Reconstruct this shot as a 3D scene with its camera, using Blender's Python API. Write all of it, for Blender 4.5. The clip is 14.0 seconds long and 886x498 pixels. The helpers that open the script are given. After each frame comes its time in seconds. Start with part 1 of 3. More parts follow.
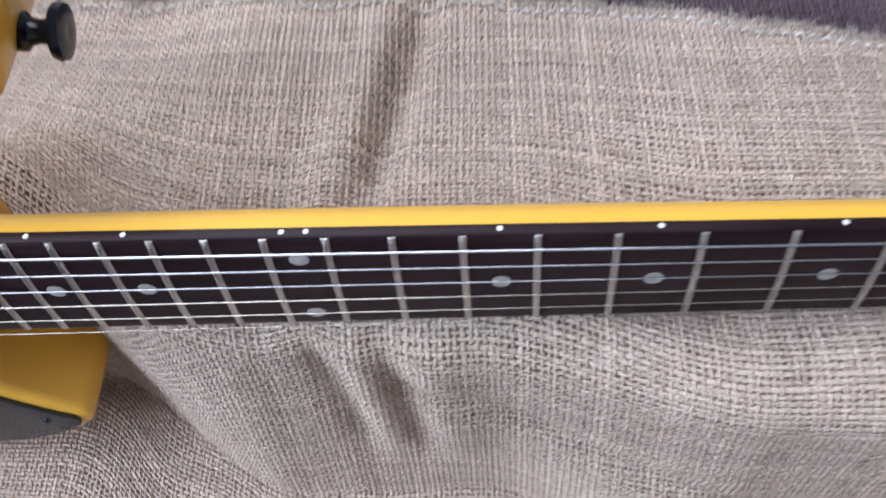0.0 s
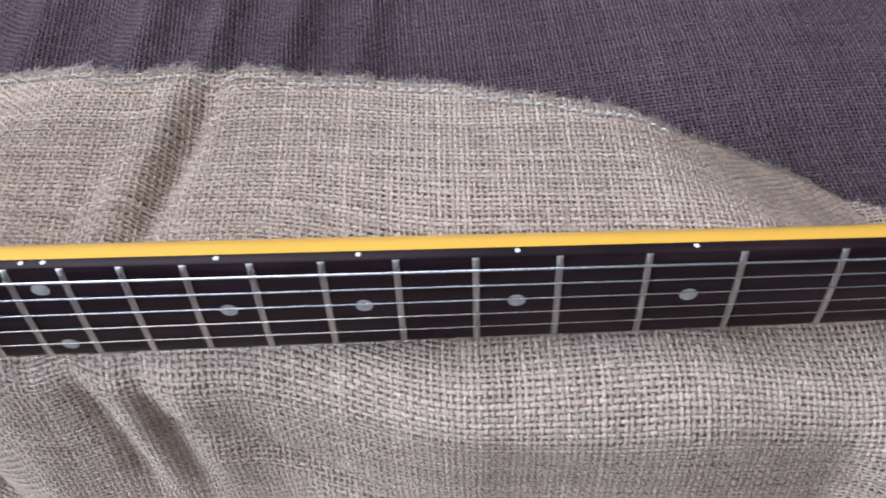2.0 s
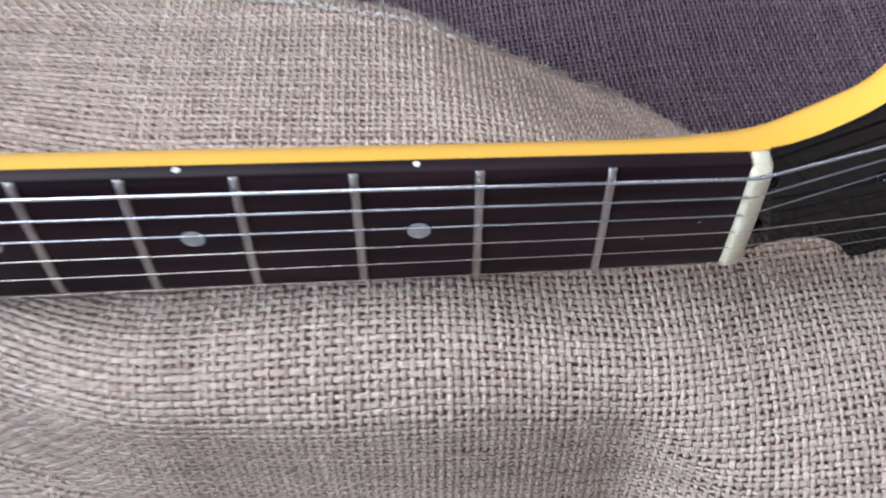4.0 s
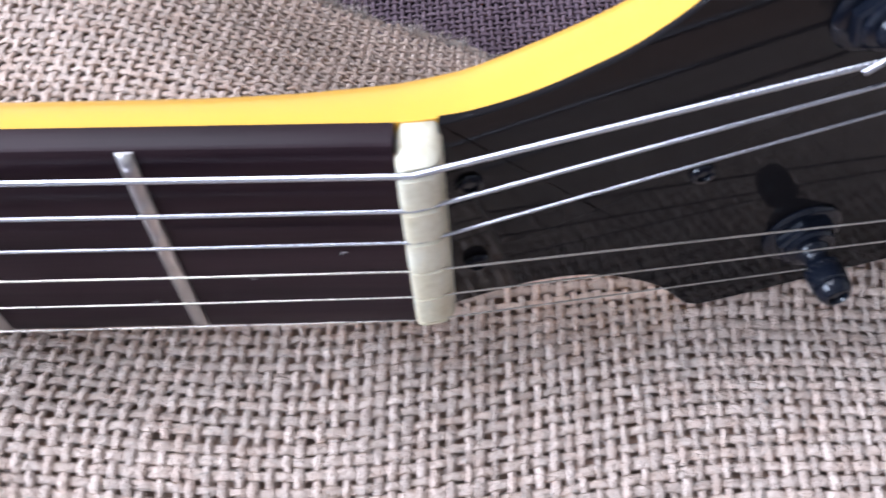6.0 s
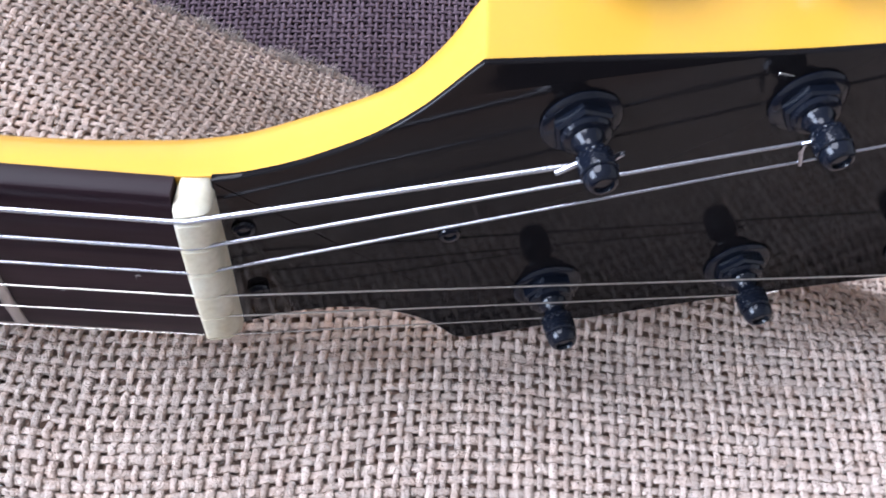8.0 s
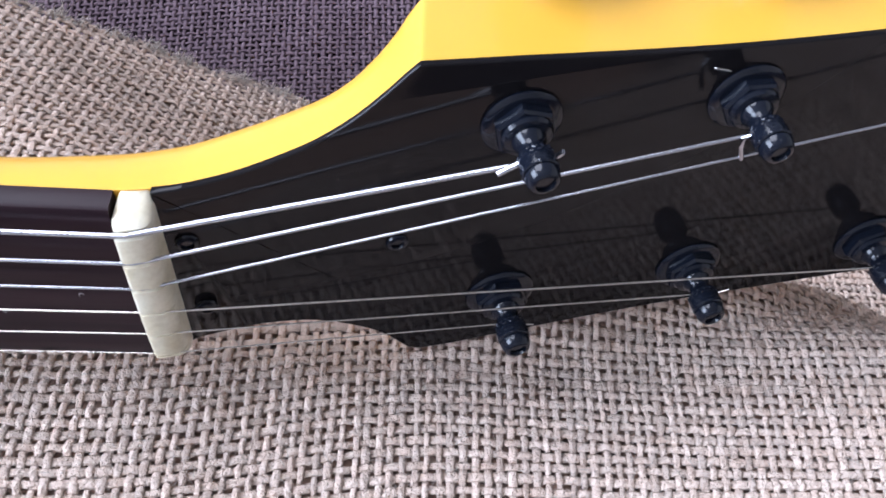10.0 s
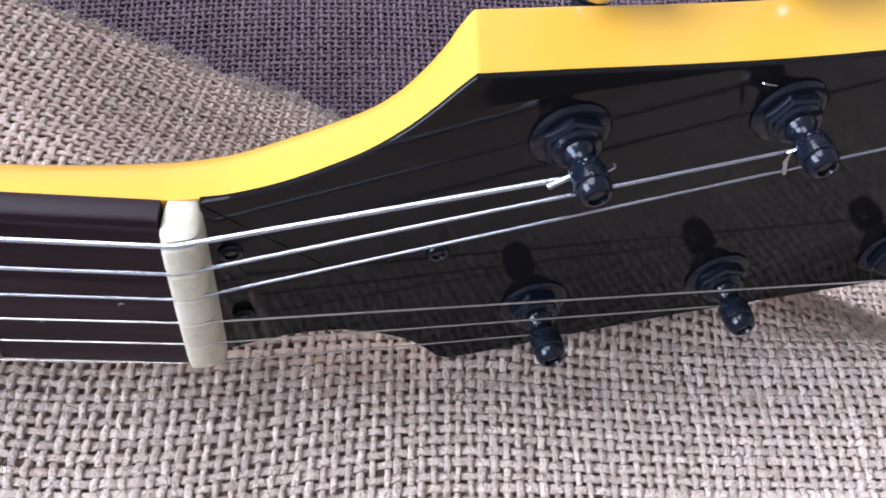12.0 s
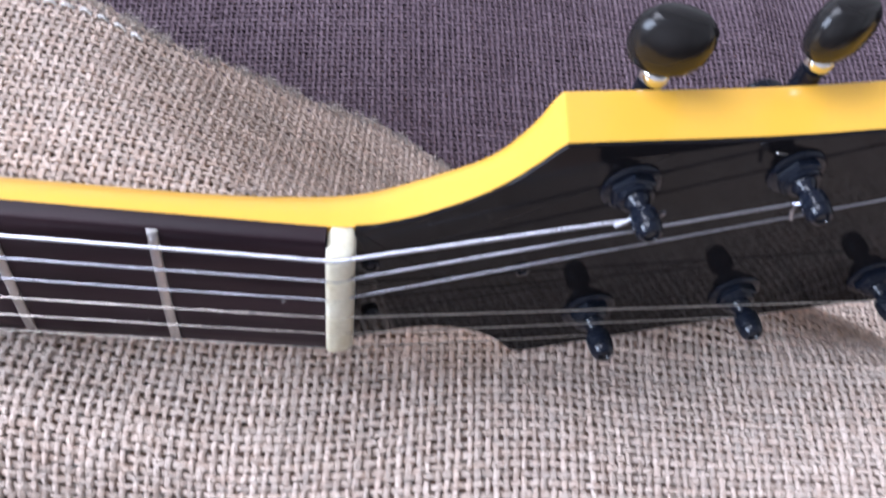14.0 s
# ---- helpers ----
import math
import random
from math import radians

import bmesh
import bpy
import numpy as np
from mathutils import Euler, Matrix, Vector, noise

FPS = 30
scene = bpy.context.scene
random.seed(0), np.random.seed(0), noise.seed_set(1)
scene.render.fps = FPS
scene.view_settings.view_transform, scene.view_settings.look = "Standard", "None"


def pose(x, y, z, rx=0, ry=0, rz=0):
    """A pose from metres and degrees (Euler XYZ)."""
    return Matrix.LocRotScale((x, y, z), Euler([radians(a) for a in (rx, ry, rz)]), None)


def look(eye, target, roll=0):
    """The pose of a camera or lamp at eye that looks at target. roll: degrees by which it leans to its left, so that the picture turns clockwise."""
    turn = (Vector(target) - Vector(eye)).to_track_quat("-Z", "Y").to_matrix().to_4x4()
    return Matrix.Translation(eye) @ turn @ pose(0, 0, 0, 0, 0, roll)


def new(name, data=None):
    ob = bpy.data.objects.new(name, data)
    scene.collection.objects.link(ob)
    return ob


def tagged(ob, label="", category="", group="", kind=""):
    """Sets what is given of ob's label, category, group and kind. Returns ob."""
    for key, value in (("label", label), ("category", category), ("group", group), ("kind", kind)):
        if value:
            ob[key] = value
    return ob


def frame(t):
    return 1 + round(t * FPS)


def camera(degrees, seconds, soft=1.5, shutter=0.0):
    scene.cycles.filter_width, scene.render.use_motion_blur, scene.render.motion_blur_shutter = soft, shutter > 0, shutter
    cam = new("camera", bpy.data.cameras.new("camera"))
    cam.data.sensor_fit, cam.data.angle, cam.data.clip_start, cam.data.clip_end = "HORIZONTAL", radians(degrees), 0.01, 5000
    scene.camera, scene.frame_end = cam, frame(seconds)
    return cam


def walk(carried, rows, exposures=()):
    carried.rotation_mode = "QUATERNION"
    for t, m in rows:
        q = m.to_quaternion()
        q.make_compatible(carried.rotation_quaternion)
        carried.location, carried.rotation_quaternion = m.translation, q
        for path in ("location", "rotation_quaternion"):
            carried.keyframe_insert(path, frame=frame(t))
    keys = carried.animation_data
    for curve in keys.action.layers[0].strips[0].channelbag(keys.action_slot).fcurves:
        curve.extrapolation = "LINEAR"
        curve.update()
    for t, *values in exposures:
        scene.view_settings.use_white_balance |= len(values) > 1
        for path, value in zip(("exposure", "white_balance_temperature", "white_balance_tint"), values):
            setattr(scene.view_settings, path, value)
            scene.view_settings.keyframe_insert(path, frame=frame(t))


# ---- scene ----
cam = camera(48.06, 14.0, soft=1.75, shutter=0.5)
PATH = [
    (0, -0.2512, -0.1697, 0.2722, 33.87, 3.52, 0.70),
    (0.2, -0.2360, -0.1926, 0.2840, 36.94, 4.09, 1.63),
    (0.5, -0.2325, -0.2129, 0.2957, 38.24, 3.00, 0.94),
    (1, -0.2026, -0.2224, 0.2970, 39.84, 1.55, -0.31),
    (1.5, -0.1822, -0.2186, 0.2894, 40.11, 2.32, -0.69),
    (2, -0.1692, -0.2153, 0.2835, 40.28, 1.87, -1.06),
    (2.5, -0.1515, -0.2168, 0.2774, 39.85, 0.58, -2.20),
    (3, -0.1345, -0.2143, 0.2689, 39.96, 0.06, -2.40),
    (3.5, -0.1174, -0.2059, 0.2502, 39.81, -0.21, -2.40),
    (4, -0.0881, -0.1723, 0.2089, 38.44, 0.07, -2.67),
    (4.2, -0.0787, -0.1539, 0.1842, 38.10, 0.53, -0.81),
    (6.3, 0.0258, -0.0881, 0.1174, 36.87, 3.31, 1.11),
    (6.5, 0.0310, -0.0931, 0.1222, 37.37, 3.12, 0.94),
    (7, 0.0326, -0.1058, 0.1310, 38.21, 0.29, 1.63),
    (7.5, 0.0418, -0.1045, 0.1389, 37.82, -1.50, 1.87),
    (8, 0.0439, -0.0970, 0.1467, 36.01, -2.38, 3.16),
    (8.2, 0.0458, -0.0974, 0.1483, 36.00, -2.79, 3.19),
    (10.3, 0.0502, -0.0995, 0.1435, 38.09, -2.35, 0.49),
    (10.5, 0.0534, -0.0996, 0.1446, 38.25, -1.62, 0.87),
    (11, 0.0534, -0.1020, 0.1432, 38.51, -1.78, 0.49),
    (11.5, 0.0457, -0.1025, 0.1444, 38.56, -2.05, 0.15),
    (12, 0.0360, -0.0978, 0.1439, 37.85, -3.94, -0.11),
    (12.5, 0.0470, -0.0933, 0.1335, 37.71, -4.66, -1.25),
    (13, 0.0441, -0.0945, 0.1440, 37.68, -4.28, 1.06),
    (13.5, 0.0309, -0.1165, 0.1661, 38.46, -3.89, 2.13),
    (13.8, 0.0155, -0.1218, 0.1870, 38.20, -4.42, 2.16),
    (14, 0.0133, -0.1267, 0.1890, 37.22, -5.06, 1.51),
]
walk(cam, [(t, pose(*row)) for t, *row in PATH], exposures=[(0.0, -0.46, 5760, 9), (2.0, -0.54, 5760, 9), (4.0, -0.42, 5760, 9), (6.3, 0.12, 5680, 15), (14.0, 0.04, 5680, 15)])
# the place
# ---------------------------------------------------------------- light
world = bpy.data.worlds.new("world")
scene.world = world
world.use_nodes = True
sky = world.node_tree.nodes.new("ShaderNodeTexSky")
sky.sky_type, sky.sun_disc = "NISHITA", False
sky.sun_elevation, sky.sun_rotation = radians(40), radians(-60)
world.node_tree.links.new(sky.outputs[0], world.node_tree.nodes["Background"].inputs[0])
world.node_tree.nodes["Background"].inputs[1].default_value = 0.1


def area_light(name, place, target, wide, high, watts, colour):
    lamp = bpy.data.lights.new(name, "AREA")
    lamp.shape, lamp.size, lamp.size_y, lamp.energy, lamp.color = "RECTANGLE", wide, high, watts, colour
    ob = new(name, lamp)
    ob.matrix_world = look(place, target)
    return ob


area_light("window_daylight", (-1.86, -0.60, 1.0), (-0.1, 0.05, -0.05), 1.5, 1.2, 90, (0.84, 0.91, 1.0))
# Overhead fill lamp, added to brighten the cloth from above; no known source there.
area_light("overhead_fill", (-0.9, 0.28, 1.84), (-0.3, 0.0, 0.0), 1.5, 1.3, 51, (0.96, 0.95, 0.96))


# ---------------------------------------------------------------- materials
class Mat:
    """A node material with a Principled shader and a few short-hands."""

    def __init__(self, name, colour, rough=0.5, metal=0.0, spec=0.5, coat=0.0):
        self.m = bpy.data.materials.new(name)
        self.m.use_nodes = True
        self.n, self.l = self.m.node_tree.nodes, self.m.node_tree.links
        self.b = self.n["Principled BSDF"]
        self.b.inputs["Base Color"].default_value = (*colour, 1)
        self.b.inputs["Roughness"].default_value = rough
        self.b.inputs["Metallic"].default_value = metal
        self.b.inputs["Specular IOR Level"].default_value = spec
        self.b.inputs["Coat Weight"].default_value = coat
        self.b.inputs["Coat Roughness"].default_value = 0.05
        self.co = self.n.new("ShaderNodeTexCoord").outputs["Object"]

    def noise(self, scale, detail=3.0, stretch=(1, 1, 1)):
        mp = self.n.new("ShaderNodeMapping")
        mp.inputs["Scale"].default_value = stretch
        self.l.new(self.co, mp.inputs[0])
        t = self.n.new("ShaderNodeTexNoise")
        t.inputs["Scale"].default_value, t.inputs["Detail"].default_value = scale, detail
        self.l.new(mp.outputs[0], t.inputs["Vector"])
        return t.outputs["Fac"]

    def ramp(self, fac, a, b, lo=0.3, hi=0.7):
        r = self.n.new("ShaderNodeValToRGB")
        r.color_ramp.elements[0].position, r.color_ramp.elements[1].position = lo, hi
        r.color_ramp.elements[0].color, r.color_ramp.elements[1].color = (*a, 1), (*b, 1)
        self.l.new(fac, r.inputs[0])
        return r.outputs[0]

    def mix(self, a, b, fac, kind="MULTIPLY"):
        x = self.n.new("ShaderNodeMix")
        x.data_type, x.blend_type = "RGBA", kind
        if isinstance(fac, float):
            x.inputs[0].default_value = fac
        else:
            self.l.new(fac, x.inputs[0])
        self.l.new(a, x.inputs[6])
        self.l.new(b, x.inputs[7])
        return x.outputs[2]

    def math(self, op, a, b=None):
        x = self.n.new("ShaderNodeMath")
        x.operation = op
        for i, v in enumerate((a, b)):
            if v is None:
                continue
            if isinstance(v, (int, float)):
                x.inputs[i].default_value = v
            else:
                self.l.new(v, x.inputs[i])
        return x.outputs[0]

    def xyz(self):
        s = self.n.new("ShaderNodeSeparateXYZ")
        self.l.new(self.co, s.inputs[0])
        return s.outputs

    def island(self):
        return self.n.new("ShaderNodeNewGeometry").outputs["Random Per Island"]

    def colour(self, c):
        self.l.new(c, self.b.inputs["Base Color"])
        return self

    def rough(self, fac, lo, hi):
        r = self.n.new("ShaderNodeMapRange")
        r.inputs[3].default_value, r.inputs[4].default_value = lo, hi
        self.l.new(fac, r.inputs[0])
        self.l.new(r.outputs[0], self.b.inputs["Roughness"])
        return self

    def bump(self, h, strength=0.3, dist=0.001):
        x = self.n.new("ShaderNodeBump")
        x.inputs["Strength"].default_value, x.inputs["Distance"].default_value = strength, dist
        self.l.new(h, x.inputs["Height"])
        self.l.new(x.outputs[0], self.b.inputs["Normal"])
        return self


def jute(name, dark, light):
    """Jute yarn: uneven tone from yarn to yarn, fibre flecks, soft stains and a fibrous relief."""
    k = Mat(name, light, 0.9, spec=0.15)
    per_thread = k.ramp(k.island(), tuple(0.80 * c for c in light), tuple(min(1, 1.12 * c) for c in light), 0, 1)
    blotch = k.ramp(k.noise(240, 5), dark, (1, 1, 1), 0.30, 0.58)
    fleck = k.ramp(k.noise(1500, 4), (0.74, 0.66, 0.60), (1, 1, 1), 0.32, 0.52)
    wide = k.ramp(k.noise(9, 2), (0.86, 0.84, 0.84), (1, 1, 1))
    k.colour(k.mix(k.mix(k.mix(per_thread, blotch, 0.4), fleck, 0.5), wide, 0.7))
    k.bump(k.math("ADD", k.noise(2600, 4), k.math("MULTIPLY", k.noise(900, 3), 1.5)), 1.0, 0.0009)
    return k.m


JUTE = jute("jute_thread", (0.74, 0.59, 0.50), (0.83, 0.685, 0.585))
FRAY = jute("jute_fray", (0.8, 0.74, 0.68), (0.72, 0.65, 0.585))

COTTON = jute("pale_stitch", (0.9, 0.86, 0.82), (0.86, 0.83, 0.79))

k = Mat("jute_lining", (0.17, 0.12, 0.095), 0.95, spec=0.1)
k.colour(k.ramp(k.noise(300, 4), (0.32, 0.205, 0.155), (0.56, 0.39, 0.30)))
LINING = k.m

k = Mat("purple_brown_weave", (0.1, 0.08, 0.09), 0.9, spec=0.2)
x, y, z = k.xyz()
wob = k.math("MULTIPLY", k.noise(75, 4), 0.006)
PITCH = 0.0023
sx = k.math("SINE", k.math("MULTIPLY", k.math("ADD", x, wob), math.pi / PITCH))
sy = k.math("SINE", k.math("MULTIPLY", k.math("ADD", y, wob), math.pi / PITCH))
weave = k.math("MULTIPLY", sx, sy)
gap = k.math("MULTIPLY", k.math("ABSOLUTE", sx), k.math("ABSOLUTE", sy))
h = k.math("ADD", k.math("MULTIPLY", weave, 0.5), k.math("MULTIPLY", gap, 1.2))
# Shade between the threads is put into the colour: darker towards their borders.
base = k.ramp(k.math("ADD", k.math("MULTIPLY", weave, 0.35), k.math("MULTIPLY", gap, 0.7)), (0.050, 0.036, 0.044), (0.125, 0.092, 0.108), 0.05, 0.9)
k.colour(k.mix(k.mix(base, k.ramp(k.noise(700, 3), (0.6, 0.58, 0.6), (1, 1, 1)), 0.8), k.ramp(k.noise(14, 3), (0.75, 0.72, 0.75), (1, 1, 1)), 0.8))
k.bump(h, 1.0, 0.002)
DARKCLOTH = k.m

k = Mat("purple_brown_thread", (0.2, 0.15, 0.17), 0.85, spec=0.2)
tone = k.ramp(k.island(), (0.142, 0.100, 0.120), (0.196, 0.143, 0.166), 0, 1)
k.colour(k.mix(k.mix(tone, k.ramp(k.noise(330, 4), (0.55, 0.52, 0.55), (1, 1, 1), 0.25, 0.6), 0.8), k.ramp(k.noise(12, 3), (0.8, 0.78, 0.8), (1, 1, 1)), 0.8))
k.bump(k.noise(2400, 3), 0.4, 0.0004)
PURPLE = k.m

k = Mat("yellow_lacquer", (0.82, 0.47, 0.05), 0.32, coat=0.35)
k.colour(k.ramp(k.noise(7, 3), (0.80, 0.430, 0.045), (0.85, 0.475, 0.06)))
k.rough(k.noise(90, 3), 0.26, 0.4)
YELLOW = k.m

k = Mat("black_gloss_face", (0.010, 0.009, 0.010), 0.07, spec=0.15)
k.rough(k.noise(40, 4), 0.04, 0.13)
k.bump(k.noise(25, 2), 0.03, 0.001)
FACE = k.m

k = Mat("rosewood", (0.03, 0.02, 0.02), 0.38, spec=0.16)
grain = k.noise(220, 5, (0.06, 1, 1))
k.colour(k.mix(k.ramp(grain, (0.011, 0.005, 0.008), (0.034, 0.018, 0.022)), k.ramp(k.noise(30, 2), (0.75, 0.7, 0.7), (1, 1, 1)), 0.8))
k.rough(grain, 0.28, 0.5)
k.bump(grain, 0.25, 0.0004)
ROSEWOOD = k.m

k = Mat("nickel_fret", (0.62, 0.60, 0.58), 0.34, metal=1.0)
k.rough(k.noise(400, 3), 0.26, 0.45)
NICKEL = k.m

k = Mat("grey_pearl", (0.42, 0.40, 0.40), 0.35)
k.colour(k.ramp(k.noise(500, 3), (0.33, 0.32, 0.32), (0.50, 0.48, 0.47)))
PEARL = k.m
DOT = Mat("white_side_dot", (0.82, 0.80, 0.76), 0.4).m

k = Mat("bone", (0.78, 0.72, 0.55), 0.42, spec=0.4)
k.colour(k.mix(k.ramp(k.noise(140, 4), (0.66, 0.58, 0.40), (0.82, 0.78, 0.63)), k.ramp(k.noise(900, 2), (0.82, 0.8, 0.75), (1, 1, 1)), 0.6))
k.b.inputs["Subsurface Weight"].default_value = 0.1
k.b.inputs["Subsurface Radius"].default_value = (0.002, 0.0015, 0.001)
k.bump(k.noise(500, 3), 0.12, 0.0004)
BONE = k.m

k = Mat("wound_steel", (0.50, 0.51, 0.56), 0.22, metal=1.0)
x, y, z = k.xyz()
k.bump(k.math("SINE", k.math("MULTIPLY", x, 19000)), 0.10, 0.0002)
WOUND = k.m
STEEL = Mat("plain_steel", (0.72, 0.68, 0.62), 0.26, metal=1.0).m

k = Mat("black_chrome", (0.006, 0.008, 0.014), 0.22, spec=0.36)
k.rough(k.noise(300, 3), 0.10, 0.22)
BLACK = k.m
k = Mat("black_plastic", (0.014, 0.013, 0.013), 0.12, spec=0.3)
k.rough(k.noise(120, 3), 0.12, 0.24)
PLASTIC = k.m
CHROME = Mat("bright_collar", (0.85, 0.86, 0.88), 0.15, metal=1.0).m
k = Mat("pickguard_black", (0.03, 0.03, 0.032), 0.25)
GUARD = k.m
k = Mat("wall_paint", (0.62, 0.60, 0.58), 0.9, spec=0.2)
k.colour(k.ramp(k.noise(3, 3), (0.58, 0.56, 0.54), (0.66, 0.64, 0.62)))
WALL = k.m
k = Mat("floor_boards", (0.16, 0.11, 0.08), 0.5)
k.colour(k.ramp(k.noise(14, 4, (0.1, 1, 1)), (0.10, 0.07, 0.05), (0.20, 0.14, 0.10)))
FLOOR = k.m


# ---------------------------------------------------------------- mesh helpers
def mesh_ob(name, verts, faces, material, smooth=True):
    me = bpy.data.meshes.new(name)
    me.from_pydata([tuple(map(float, v)) for v in verts], [], faces)
    me.polygons.foreach_set("use_smooth", [smooth] * len(me.polygons))
    me.materials.append(material)
    me.update()
    return new(name, me)


def big_mesh(name, verts, quads, material):
    """A large quad mesh straight from arrays."""
    me = bpy.data.meshes.new(name)
    n = len(quads)
    me.vertices.add(len(verts))
    me.vertices.foreach_set("co", np.asarray(verts, np.float32).ravel())
    me.loops.add(4 * n)
    me.loops.foreach_set("vertex_index", np.asarray(quads, np.int32).ravel())
    me.polygons.add(n)
    me.polygons.foreach_set("loop_start", np.arange(0, 4 * n, 4, dtype=np.int32))
    me.polygons.foreach_set("use_smooth", np.ones(n, bool))
    me.update(calc_edges=True)
    me.materials.append(material)
    return new(name, me)


def part(name, bm, material, parent, label="", smooth=35):
    """Links a bmesh as one mesh object under a thing or a part."""
    bmesh.ops.recalc_face_normals(bm, faces=bm.faces)
    me = bpy.data.meshes.new(name)
    bm.to_mesh(me)
    bm.free()
    me.materials.append(material)
    if smooth:
        me.polygons.foreach_set("use_smooth", [True] * len(me.polygons))
        me.set_sharp_from_angle(angle=radians(smooth))
    ob = new(name, me)
    ob.parent = parent
    return tagged(ob, label) if label else ob


def loft(rings, close=True, caps=True):
    """A bmesh through rings of equal length."""
    bm = bmesh.new()
    vs = [[bm.verts.new(p) for p in r] for r in rings]
    n = len(rings[0])
    for a, b in zip(vs, vs[1:]):
        for i in range(n if close else n - 1):
            j = (i + 1) % n
            bm.faces.new((a[i], a[j], b[j], b[i]))
    if caps:
        bm.faces.new(vs[0])
        bm.faces.new(list(reversed(vs[-1])))
    return bm


def spline(points, steps=8, closed=False):
    """Catmull-Rom through the points."""
    p = [Vector(q) for q in points]
    n = len(p)
    out = []
    for i in range(n if closed else n - 1):
        a, b, c, d = (p[(i + o) % n] if closed else p[min(max(i + o, 0), n - 1)] for o in (-1, 0, 1, 2))
        for s in range(steps):
            t = s / steps
            out.append(0.5 * (2 * b + (c - a) * t + (2 * a - 5 * b + 4 * c - d) * t * t + (3 * b - 3 * c + d - a) * t ** 3))
    if not closed:
        out.append(p[-1])
    return out


def tube(points, radius, sides=8):
    """A bmesh tube along points; radius may be a list."""
    rings = []
    for i, q in enumerate(points):
        d = (points[min(i + 1, len(points) - 1)] - points[max(i - 1, 0)]).normalized()
        a = d.cross(Vector((0.05, 0.1, 1))).normalized()
        b = d.cross(a)
        r = radius[i] if isinstance(radius, (list, tuple)) else radius
        rings.append([q + r * (math.cos(2 * math.pi * s / sides) * a + math.sin(2 * math.pi * s / sides) * b) for s in range(sides)])
    return loft(rings)


def turned(profile, sides=28, wave=0.0, ridges=0, twist=0.0):
    """A lathed solid about z from (radius, height) pairs, with optional ridges."""
    rings = []
    for r, hgt in profile:
        rings.append([Vector(((r + wave * (1 if s % 2 else -1) * (1 if ridges else 0)) * math.cos(2 * math.pi * s / sides + twist * hgt),
                              (r + wave * (1 if s % 2 else -1) * (1 if ridges else 0)) * math.sin(2 * math.pi * s / sides + twist * hgt), hgt)) for s in range(sides)])
    return loft(rings)


def smoothstep(a, b, x):
    t = np.clip((x - a) / (b - a), 0, 1)
    return t * t * (3 - 2 * t)


# ---------------------------------------------------------------- the room that closes the place
def box_bm(x0, x1, y0, y1, z0, z1):
    bm = bmesh.new()
    bmesh.ops.create_cube(bm, size=1, matrix=Matrix.LocRotScale(((x0 + x1) / 2, (y0 + y1) / 2, (z0 + z1) / 2), None, (x1 - x0, y1 - y0, z1 - z0)))
    return bm


def structure(name, boxes, material, label):
    bm = bmesh.new()
    for b in boxes:
        one = box_bm(*b)
        me = bpy.data.meshes.new("tmp")
        one.to_mesh(me)
        one.free()
        bm.from_mesh(me)
        bpy.data.meshes.remove(me)
    ob = part(name, bm, material, None, smooth=0)
    return tagged(ob, label, "wall" if "wall" in name else name, kind="structure")


structure("floor", [(-1.9, 2.1, -2.2, 1.8, -0.75, -0.65)], FLOOR, "dark brown wooden floor of the room")
# The ceiling is unseen; its opening is added for the overhead fill lamp.
structure("ceiling", [(-1.9, -1.65, -2.2, 1.8, 1.85, 1.95), (-0.15, 2.1, -2.2, 1.8, 1.85, 1.95), (-1.65, -0.15, -2.2, -0.37, 1.85, 1.95), (-1.65, -0.15, 0.93, 1.8, 1.85, 1.95)], WALL, "added unseen pale ceiling with an opening at the overhead fill lamp")
structure("wall_north", [(-1.9, 2.1, 1.8, 1.9, -0.65, 1.85)], WALL, "plain pale painted wall behind the cloth")
structure("wall_south", [(-1.9, 2.1, -2.3, -2.2, -0.65, 1.85)], WALL, "plain pale painted wall")
structure("wall_east", [(2.1, 2.2, -2.2, 1.8, -0.65, 1.85)], WALL, "plain pale painted wall")
structure("wall_west", [(-2.0, -1.9, -2.2, 1.8, -0.65, 0.35), (-2.0, -1.9, -2.2, 1.8, 1.65, 1.85), (-2.0, -1.9, -2.2, -1.37, 0.35, 1.65), (-2.0, -1.9, 0.17, 1.8, 0.35, 1.65)], WALL, "pale painted wall with a window opening")


# ---------------------------------------------------------------- cloths
RADIUS = 0.022
GROUND = -0.176


def front_y(u):
    """The front edge of the padded support under the burlap."""
    return -0.036 + 0.030 * smoothstep(-0.16, -0.26, u) + 0.004 * smoothstep(-0.27, -0.36, u) + 0.064 * smoothstep(-0.345, -0.47, u) - 0.060 * smoothstep(-0.03, 0.06, u)


def crease(d, w):
    return np.exp(-(d / w) ** 2)


def burlap_edge(x):
    return 0.1230 + 0.0145 * smoothstep(-0.06, -0.16, x) + 0.0255 * smoothstep(-0.12, -0.28, x) + 0.019 * smoothstep(-0.30, -0.46, x) + 0.0205 * smoothstep(-0.075, 0.0, x) - 0.012 * smoothstep(0.015, 0.06, x) - 0.005 * crease(x + 0.27, 0.07) + 0.009 * smoothstep(-0.36, -0.46, x) + 0.0018 * np.sin(x * 61) + 0.0012 * np.sin(x * 143 + 1)


